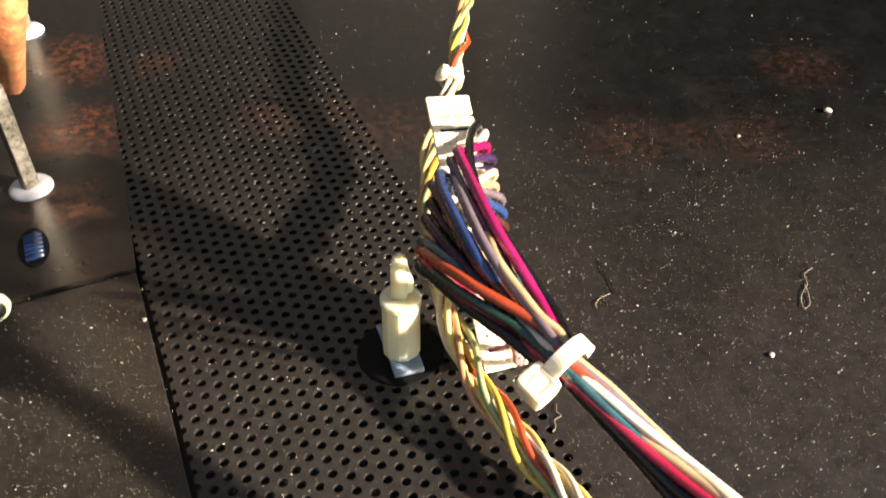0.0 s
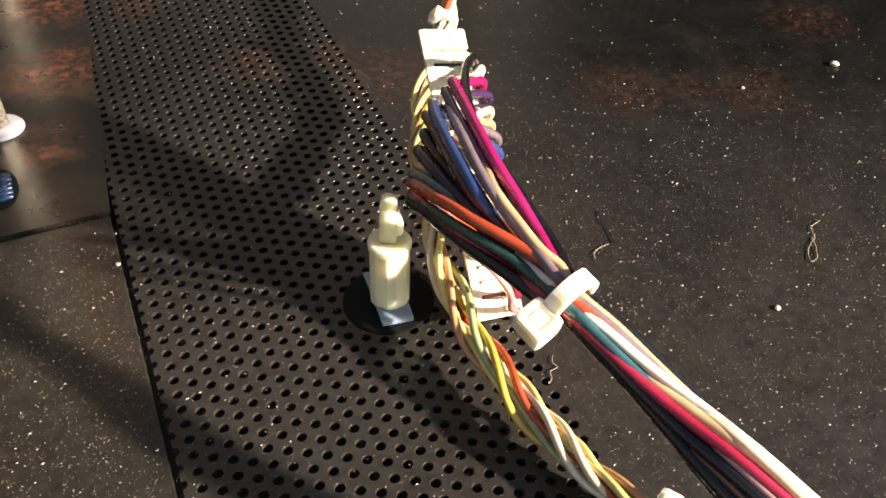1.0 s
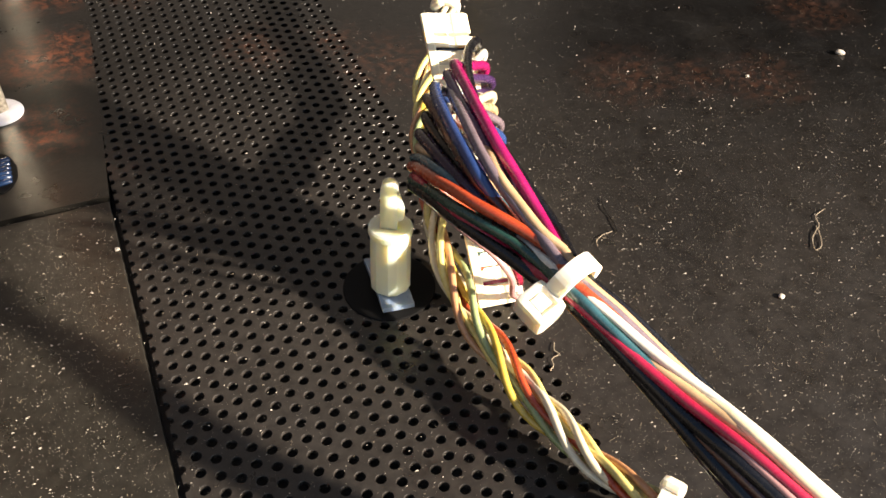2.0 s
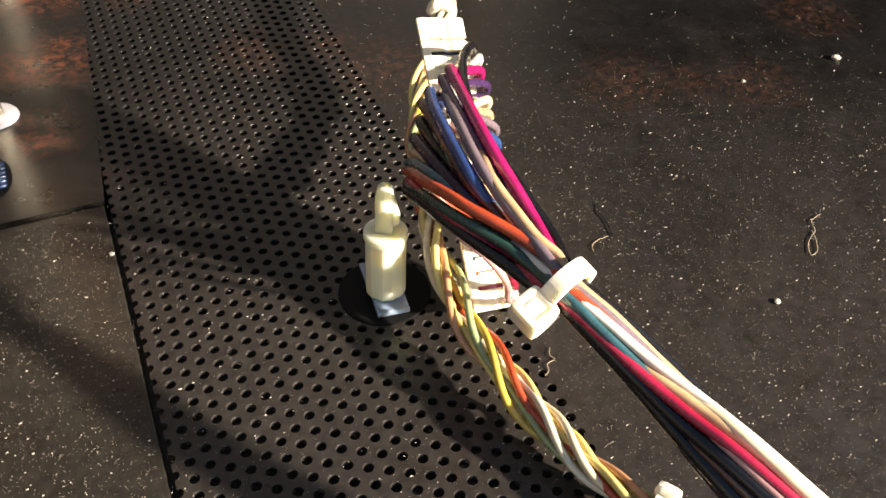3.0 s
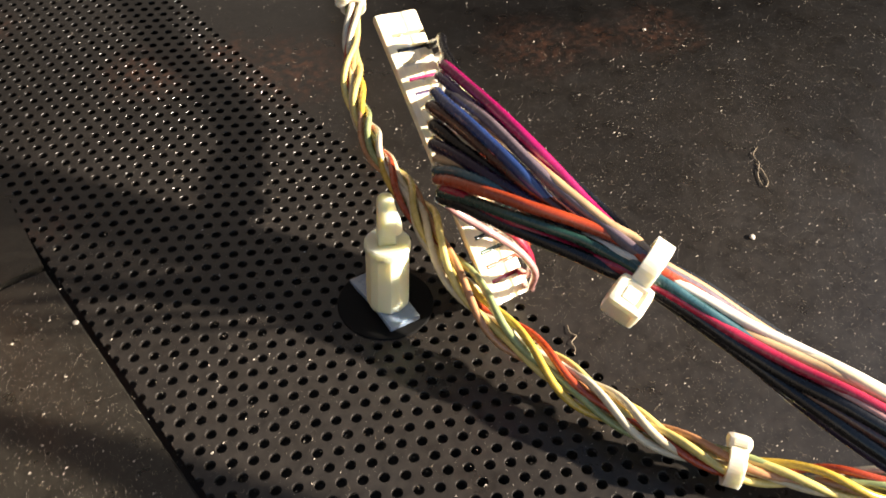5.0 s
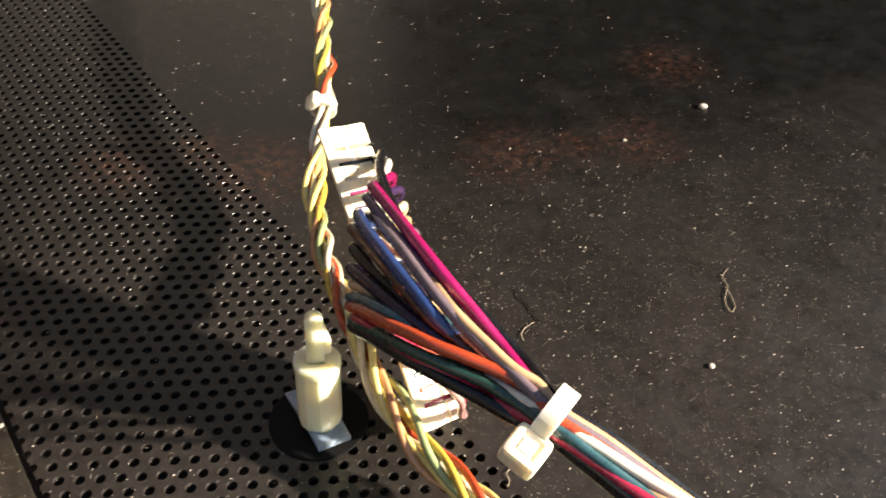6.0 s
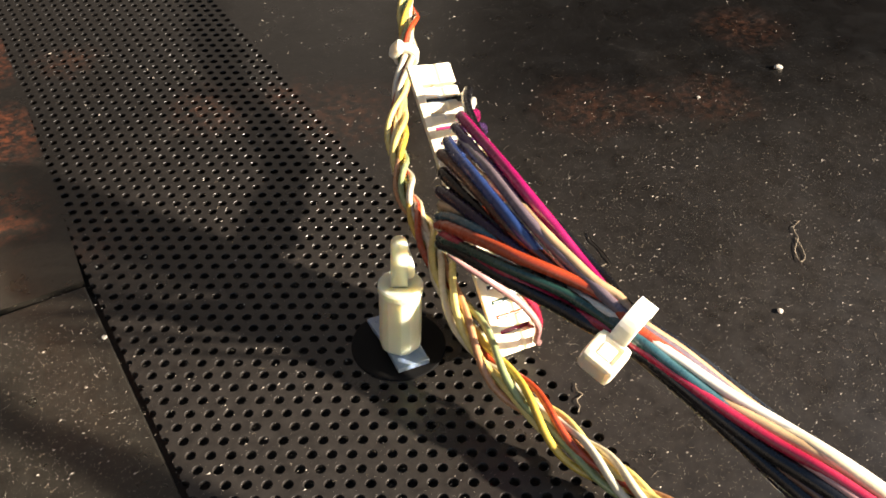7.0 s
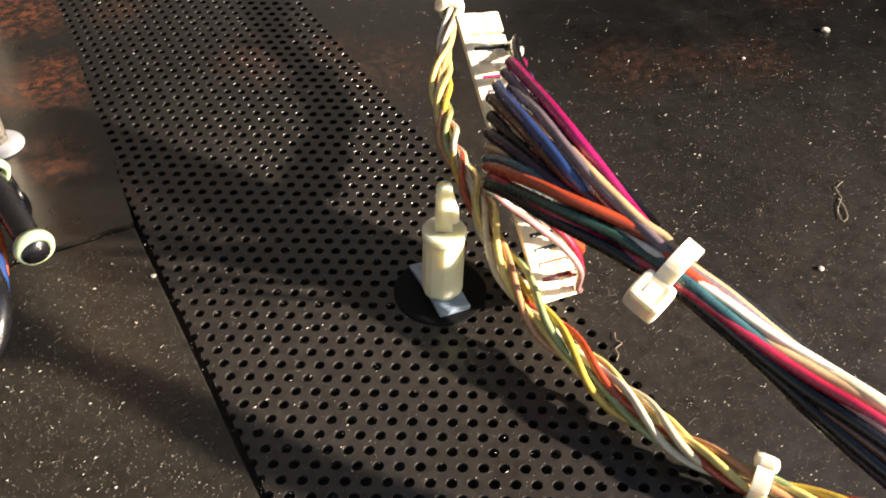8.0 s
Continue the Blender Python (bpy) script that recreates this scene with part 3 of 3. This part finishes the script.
# ---- twisted cable ----
def build_twisted():
    cab = root("twisted_cable", "loosely twisted yellow, white, orange and green wires with cable ties", "twisted cable")
    path = spline([mm(78, 140, 24), mm(49, 84.5, 18.9), mm(34.4, 59, 14.9), mm(27.1, 49.5, 10.5), mm(20.2, 37.8, 8.6), mm(14.2, 23, 9.8), mm(10.2, 8.6, 12.0), mm(6.9, -3, 12.2), mm(6.0, -15.5, 8.2),
                   mm(7.9, -29, 5.4), mm(11.4, -43, 4.0), mm(16.2, -54.4, 3.8), mm(25, -65, 3.4), mm(42, -80, 3.0), mm(76, -105, 3.0)], 0.0012)
    strands = ("pale_yellow", "cream", "rust_red", "ivory", "yellow", "leaf", "pale_yellow", "buff")
    n = len(path)
    near = lambda p: min(range(n), key=lambda k: (path[k] - p).length)
    ties = [near(mm(34.4, 59, 14.9)), near(mm(17.0, -56.6, 4.2))]
    for i, colour in enumerate(strands):
        pts = []
        side = Vector((0, 0, 1))
        for k in range(n):
            d = (path[min(k + 1, n - 1)] - path[max(k - 1, 0)]).normalized()
            side = (side - d * side.dot(d)).normalized()
            up = d.cross(side)
            grip = min(abs(k - t) for t in ties)
            loose = 0.75 + 0.25 * min(1, grip / 12)
            pair = i // 2
            swell = min(1.0, max(0.0, (0.012 - path[k].y) / 0.030))
            a = k * 0.15 + pair * math.pi / 2 + 0.4 * math.sin(k * 0.053 + pair * 2.1)
            w = k * 0.36 + (i % 2) * math.pi + pair * 1.1 + 0.6 * math.sin(k * 0.041 + pair * 1.7)
            r = (1.05 + 0.34 * swell + 0.25 * math.sin(k * 0.09 + i * 1.3)) * loose
            q = (0.68 + 0.14 * swell + 0.12 * math.sin(k * 0.15 + i * 2.3)) * loose
            pts.append(path[k] + (side * (r * math.cos(a) + q * math.cos(w)) + up * (r * math.sin(a) + q * math.sin(w))) * MM)
        bm = bmesh.new()
        tube(bm, pts, 0.62 * MM, 9)
        part("strand", bm, wire_mats[colour], cab, colour.replace("_", " ") + " insulated wire", smooth=True)
    for t, face, girth in zip(ties, (Vector((-0.8, 0.1, 0.5)), Vector((0.6, 0.4, 0.8))), (1.75, 2.3)):
        d = (path[t + 1] - path[t - 1]).normalized()
        cable_tie(cab, path[t], d, face, (girth,) * 3, 2.3, (3.4, 3.4, 2.0))


build_twisted()


# ---- rods, slot and loose leads on the rusty panel ----
def build_rod(at, lean, top, sleeve):
    rod = root("threaded_support_rod", "worn bright metal rod standing in a grubby white washer" if not sleeve else "worn metal rod with a rusty sleeve in a white washer", "support rod", mm(*at), "support rods on the panel")
    w = bmesh.new()
    lathe(w, [(1.5 * MM, 0.0), (4.7 * MM, 0.0), (4.8 * MM, 0.5 * MM), (4.4 * MM, 1.0 * MM), (1.5 * MM, 1.1 * MM)], 36)
    part("washer", w, washer_white, rod, "grubby white plastic washer", smooth=True)
    b = bmesh.new()
    box(b, mm(-1.7, -1.3, 0.3), mm(1.7, 1.3, top), 0.35 * MM)
    r = part("shaft", b, rod_metal, rod)
    r.rotation_euler = lean
    if sleeve:
        t = bmesh.new()
        lathe(t, [(1.0 * MM, 0), (2.7 * MM, 0.3 * MM), (3.1 * MM, 2.5 * MM), (3.0 * MM, 20 * MM), (3.4 * MM, 46 * MM)], 22)
        for v in t.verts:
            v.co += Vector((noise.noise(v.co * 400), noise.noise(v.co * 400 + Vector((9, 0, 0))), 0)) * 0.4 * MM
        so = part("sleeve", t, rust, rod, "orange rusted sleeve", smooth=True)
        so.matrix_local = Matrix.Translation(mm(2.6, 7.4, 22)) @ (mm(10.0, -24.6, 55) - mm(2.6, 7.4, 22)).to_track_quat("Z", "Y").to_matrix().to_4x4()
    return rod


build_rod((-59.3, 76.5, -0.05), (radians(0), radians(0), 0.5), 62, True)
build_rod((-55.0, 151.0, -0.05), (radians(0), radians(0), 0.3), 50, False)


def build_clip():
    c = root("slotted_clip", "dark blue ribbed plastic clip in a slot of the rusty panel", "clip", mm(-60.5, 55.5, -0.05))
    rim = bmesh.new()
    prism(rim, [(mx * (2.6 + 0.5 * abs(math.cos(a))) * MM, my * 6.4 * MM) for a, mx, my in ((q * math.pi / 12, math.cos(q * math.pi / 12), math.sin(q * math.pi / 12)) for q in range(24))], 0.0, 0.45 * MM)
    bmesh.ops.bevel(rim, geom=[e for e in rim.edges if e.calc_face_angle(0) > 1.0], offset=0.2 * MM, segments=2, affect="EDGES")
    part("rim", rim, disc_black, c)
    for k in range(6):
        r = bmesh.new()
        lathe(r, [(0.3 * MM, -2.0 * MM), (0.55 * MM, -1.7 * MM), (0.62 * MM, 0), (0.55 * MM, 1.7 * MM), (0.3 * MM, 2.0 * MM)], 14, Matrix.Translation(mm(0.1, -3.6 + 1.42 * k, 0.6)) @ pose(0, 0, 0, 0, 90, 8))
        part("ridge", r, blue_plastic, c, smooth=True)


build_clip()


def build_leads():
    lead = root("loose_lead_bundle", "loose orange, blue and black leads with pale green collars", "cable bundle")
    for name, colour, r, nodes in (
        ("sleeve", "black", 1.5, [(-57.5, -12.9, 44.7), (-58.3, -7, 45.4), (-59.4, -1, 46.5), (-64, 12, 48), (-80, 40, 30), (-120, 70, 1.6)]),
        ("lead", "orange", 1.0, [(-61.8, -12.0, 42.5), (-61.0, -8.5, 44.5), (-61.4, -5, 45), (-66, 6, 46), (-84, 36, 28), (-122, 66, 1.3)]),
        ("lead", "blue", 1.0, [(-62.6, -16.0, 41.5), (-61.6, -12.2, 44.2), (-62.2, -8, 45), (-68, 4, 45), (-86, 33, 27), (-124, 62, 1.3)]),
        ("lead", "black", 1.4, [(-90, -15, 25), (-70, -21, 37), (-63.6, -19.5, 42), (-62.6, -13.5, 44.5), (-69, 0, 44), (-88, 30, 26), (-126, 58, 1.6)]),
        ("lead", "black", 0.35, [(-57.2, -1.5, 43.6), (-57.6, 1.5, 45.0), (-59.5, 5, 46.2), (-66, 14, 46)]),
    ):
        bm = bmesh.new()
        tube(bm, spline([mm(*q) for q in nodes], 0.0015), r * MM, 14)
        part(name, bm, wire_mats[colour], lead, colour + " insulated lead", smooth=True)
    for at, size in (((-57.5, -12.0, 44.9), 1.95), ((-59.0, 1.0, 46.4), 1.7)):
        bm = bmesh.new()
        m = Matrix.Translation(mm(*at)) @ Vector((0.15, -1.0, -0.12)).to_track_quat("Z", "Y").to_matrix().to_4x4()
        lathe(bm, [(size * 0.72 * MM, -0.7 * MM), (size * MM, -0.7 * MM), (size * 1.12 * MM, 0), (size * MM, 0.7 * MM), (size * 0.72 * MM, 0.7 * MM), (size * 0.72 * MM, -0.7 * MM)], 28, m, False)
        part("collar", bm, pale_green, lead, "pale green rubber collar", smooth=True)


build_leads()


def build_marks():
    """Single bits of litter on the floor."""
    for at, size, name, label in (((122.2, 31.2), 0.95, "paint_chip", "white paint chip on the black floor"), ((-42.9, 26.3), 0.5, "paint_chip", "white paint chip beside the seam"),
                                  ((95.8, 31.2), 0.5, "paint_chip", "small tan paint chip on the floor"), ((60.0, -27.8), 0.55, "paint_chip", "yellowish flake on the black floor")):
        bm = bmesh.new()
        bmesh.ops.create_icosphere(bm, subdivisions=2, radius=size * MM)
        for v in bm.verts:
            v.co *= 1 + 0.8 * noise.noise(v.co * 900 + Vector((at[0], at[1], 0)))
            v.co.z *= 0.5
        ob = part(name, bm, dust_light, None)
        ob.location = mm(at[0], at[1], size * 0.4 - (0.3 if at[0] < -42 else 0))
        tagged(ob, label, "chip", "litter on the floor")
    for label, nodes in (("long curly pale thread on the black floor", [(82, -12), (79, -13.2), (78, -15.4), (76.2, -16.6), (74.4, -18), (73.0, -20.6), (74.6, -20.2), (76.4, -17.6), (77.4, -15.2)]),
                         ("short curved pale thread on the black floor", [(37.0, -5.2), (37.4, -4), (38.8, -3), (41.4, -2.7)]),
                         ("crumpled tan thread beside the cable", [(19.2, -22.4), (18.4, -24), (18.9, -24.8), (17.2, -25.4), (16.9, -26.6), (15.8, -27.4)]),
                         ("dark bent hair on the dusty black floor", [(44.2, 6.2), (43.2, 3.8), (43.1, 1.6), (42.8, -0.8), (42.3, -2.9)])):
        bm = bmesh.new()
        tube(bm, spline([mm(x, y, 0.2 + 0.1 * (k % 2)) for k, (x, y) in enumerate(nodes)], 0.0004), (0.09 if "dark" in label else 0.06) * MM, 5)
        tagged(part("thread", bm, disc_black if "dark" in label else fibre_mat), label, "thread", "litter on the floor")


build_marks()


def build_dust():
    rng = random.Random(11)
    bm = bmesh.new()
    for _ in range(130000):
        x, y = rng.uniform(-75, 150), rng.uniform(-75, 190)
        far = y + 0.3 * max(0.0, x)
        near = (1.0 if x > 17 or x < -43 else 0.25) * (1.0 if far < 20 else max(0.14, 1 - (far - 20) / 60))
        if rng.random() > near:
            continue
        s = 0.020 + 0.045 * rng.random() ** 2 + 0.15 * rng.random() ** 26
        z = 0.0 if x > -42 else -0.2
        a = rng.uniform(0, 6.28)
        e = rng.uniform(0.5, 2.2)
        tri_pts = [mm(x + s * e * math.cos(a + q), y + s * math.sin(a + q), z + 0.02) for q in (0, 2.1, 4.2)]
        vs = [bm.verts.new(p) for p in tri_pts] + [bm.verts.new(mm(x, y, z + s * 0.8 + 0.03))]
        for i, j, k in ((0, 1, 3), (1, 2, 3), (2, 0, 3)):
            bm.faces.new((vs[i], vs[j], vs[k]))
    tagged(part("dust_specks", bm, dust_light), "pale dust grains scattered over the black metal", "dust", kind="stuff")
    bm = bmesh.new()
    for _ in range(6500):
        x, y = rng.uniform(-70, 140), rng.uniform(-70, 150)
        if (-42 < x < 17 and rng.random() < 0.75) or rng.random() < (y - 5) / 70:
            continue
        z = 0.06 if x > -42 else -0.1
        a, turn, step = rng.uniform(0, 6.28), rng.uniform(-0.8, 0.8), rng.uniform(0.05, 0.16)
        pts = []
        for k in range(rng.randint(4, 8)):
            pts.append(mm(x, y, z + 0.05 * (k % 2)))
            x += step * math.cos(a)
            y += step * math.sin(a)
            a += turn + rng.uniform(-0.3, 0.3)
        tube(bm, pts, rng.uniform(0.011, 0.024) * MM, 3)
    tagged(part("lint_fibres", bm, fibre_mat), "short pale lint fibres on the black metal", "lint", kind="stuff")


build_dust()
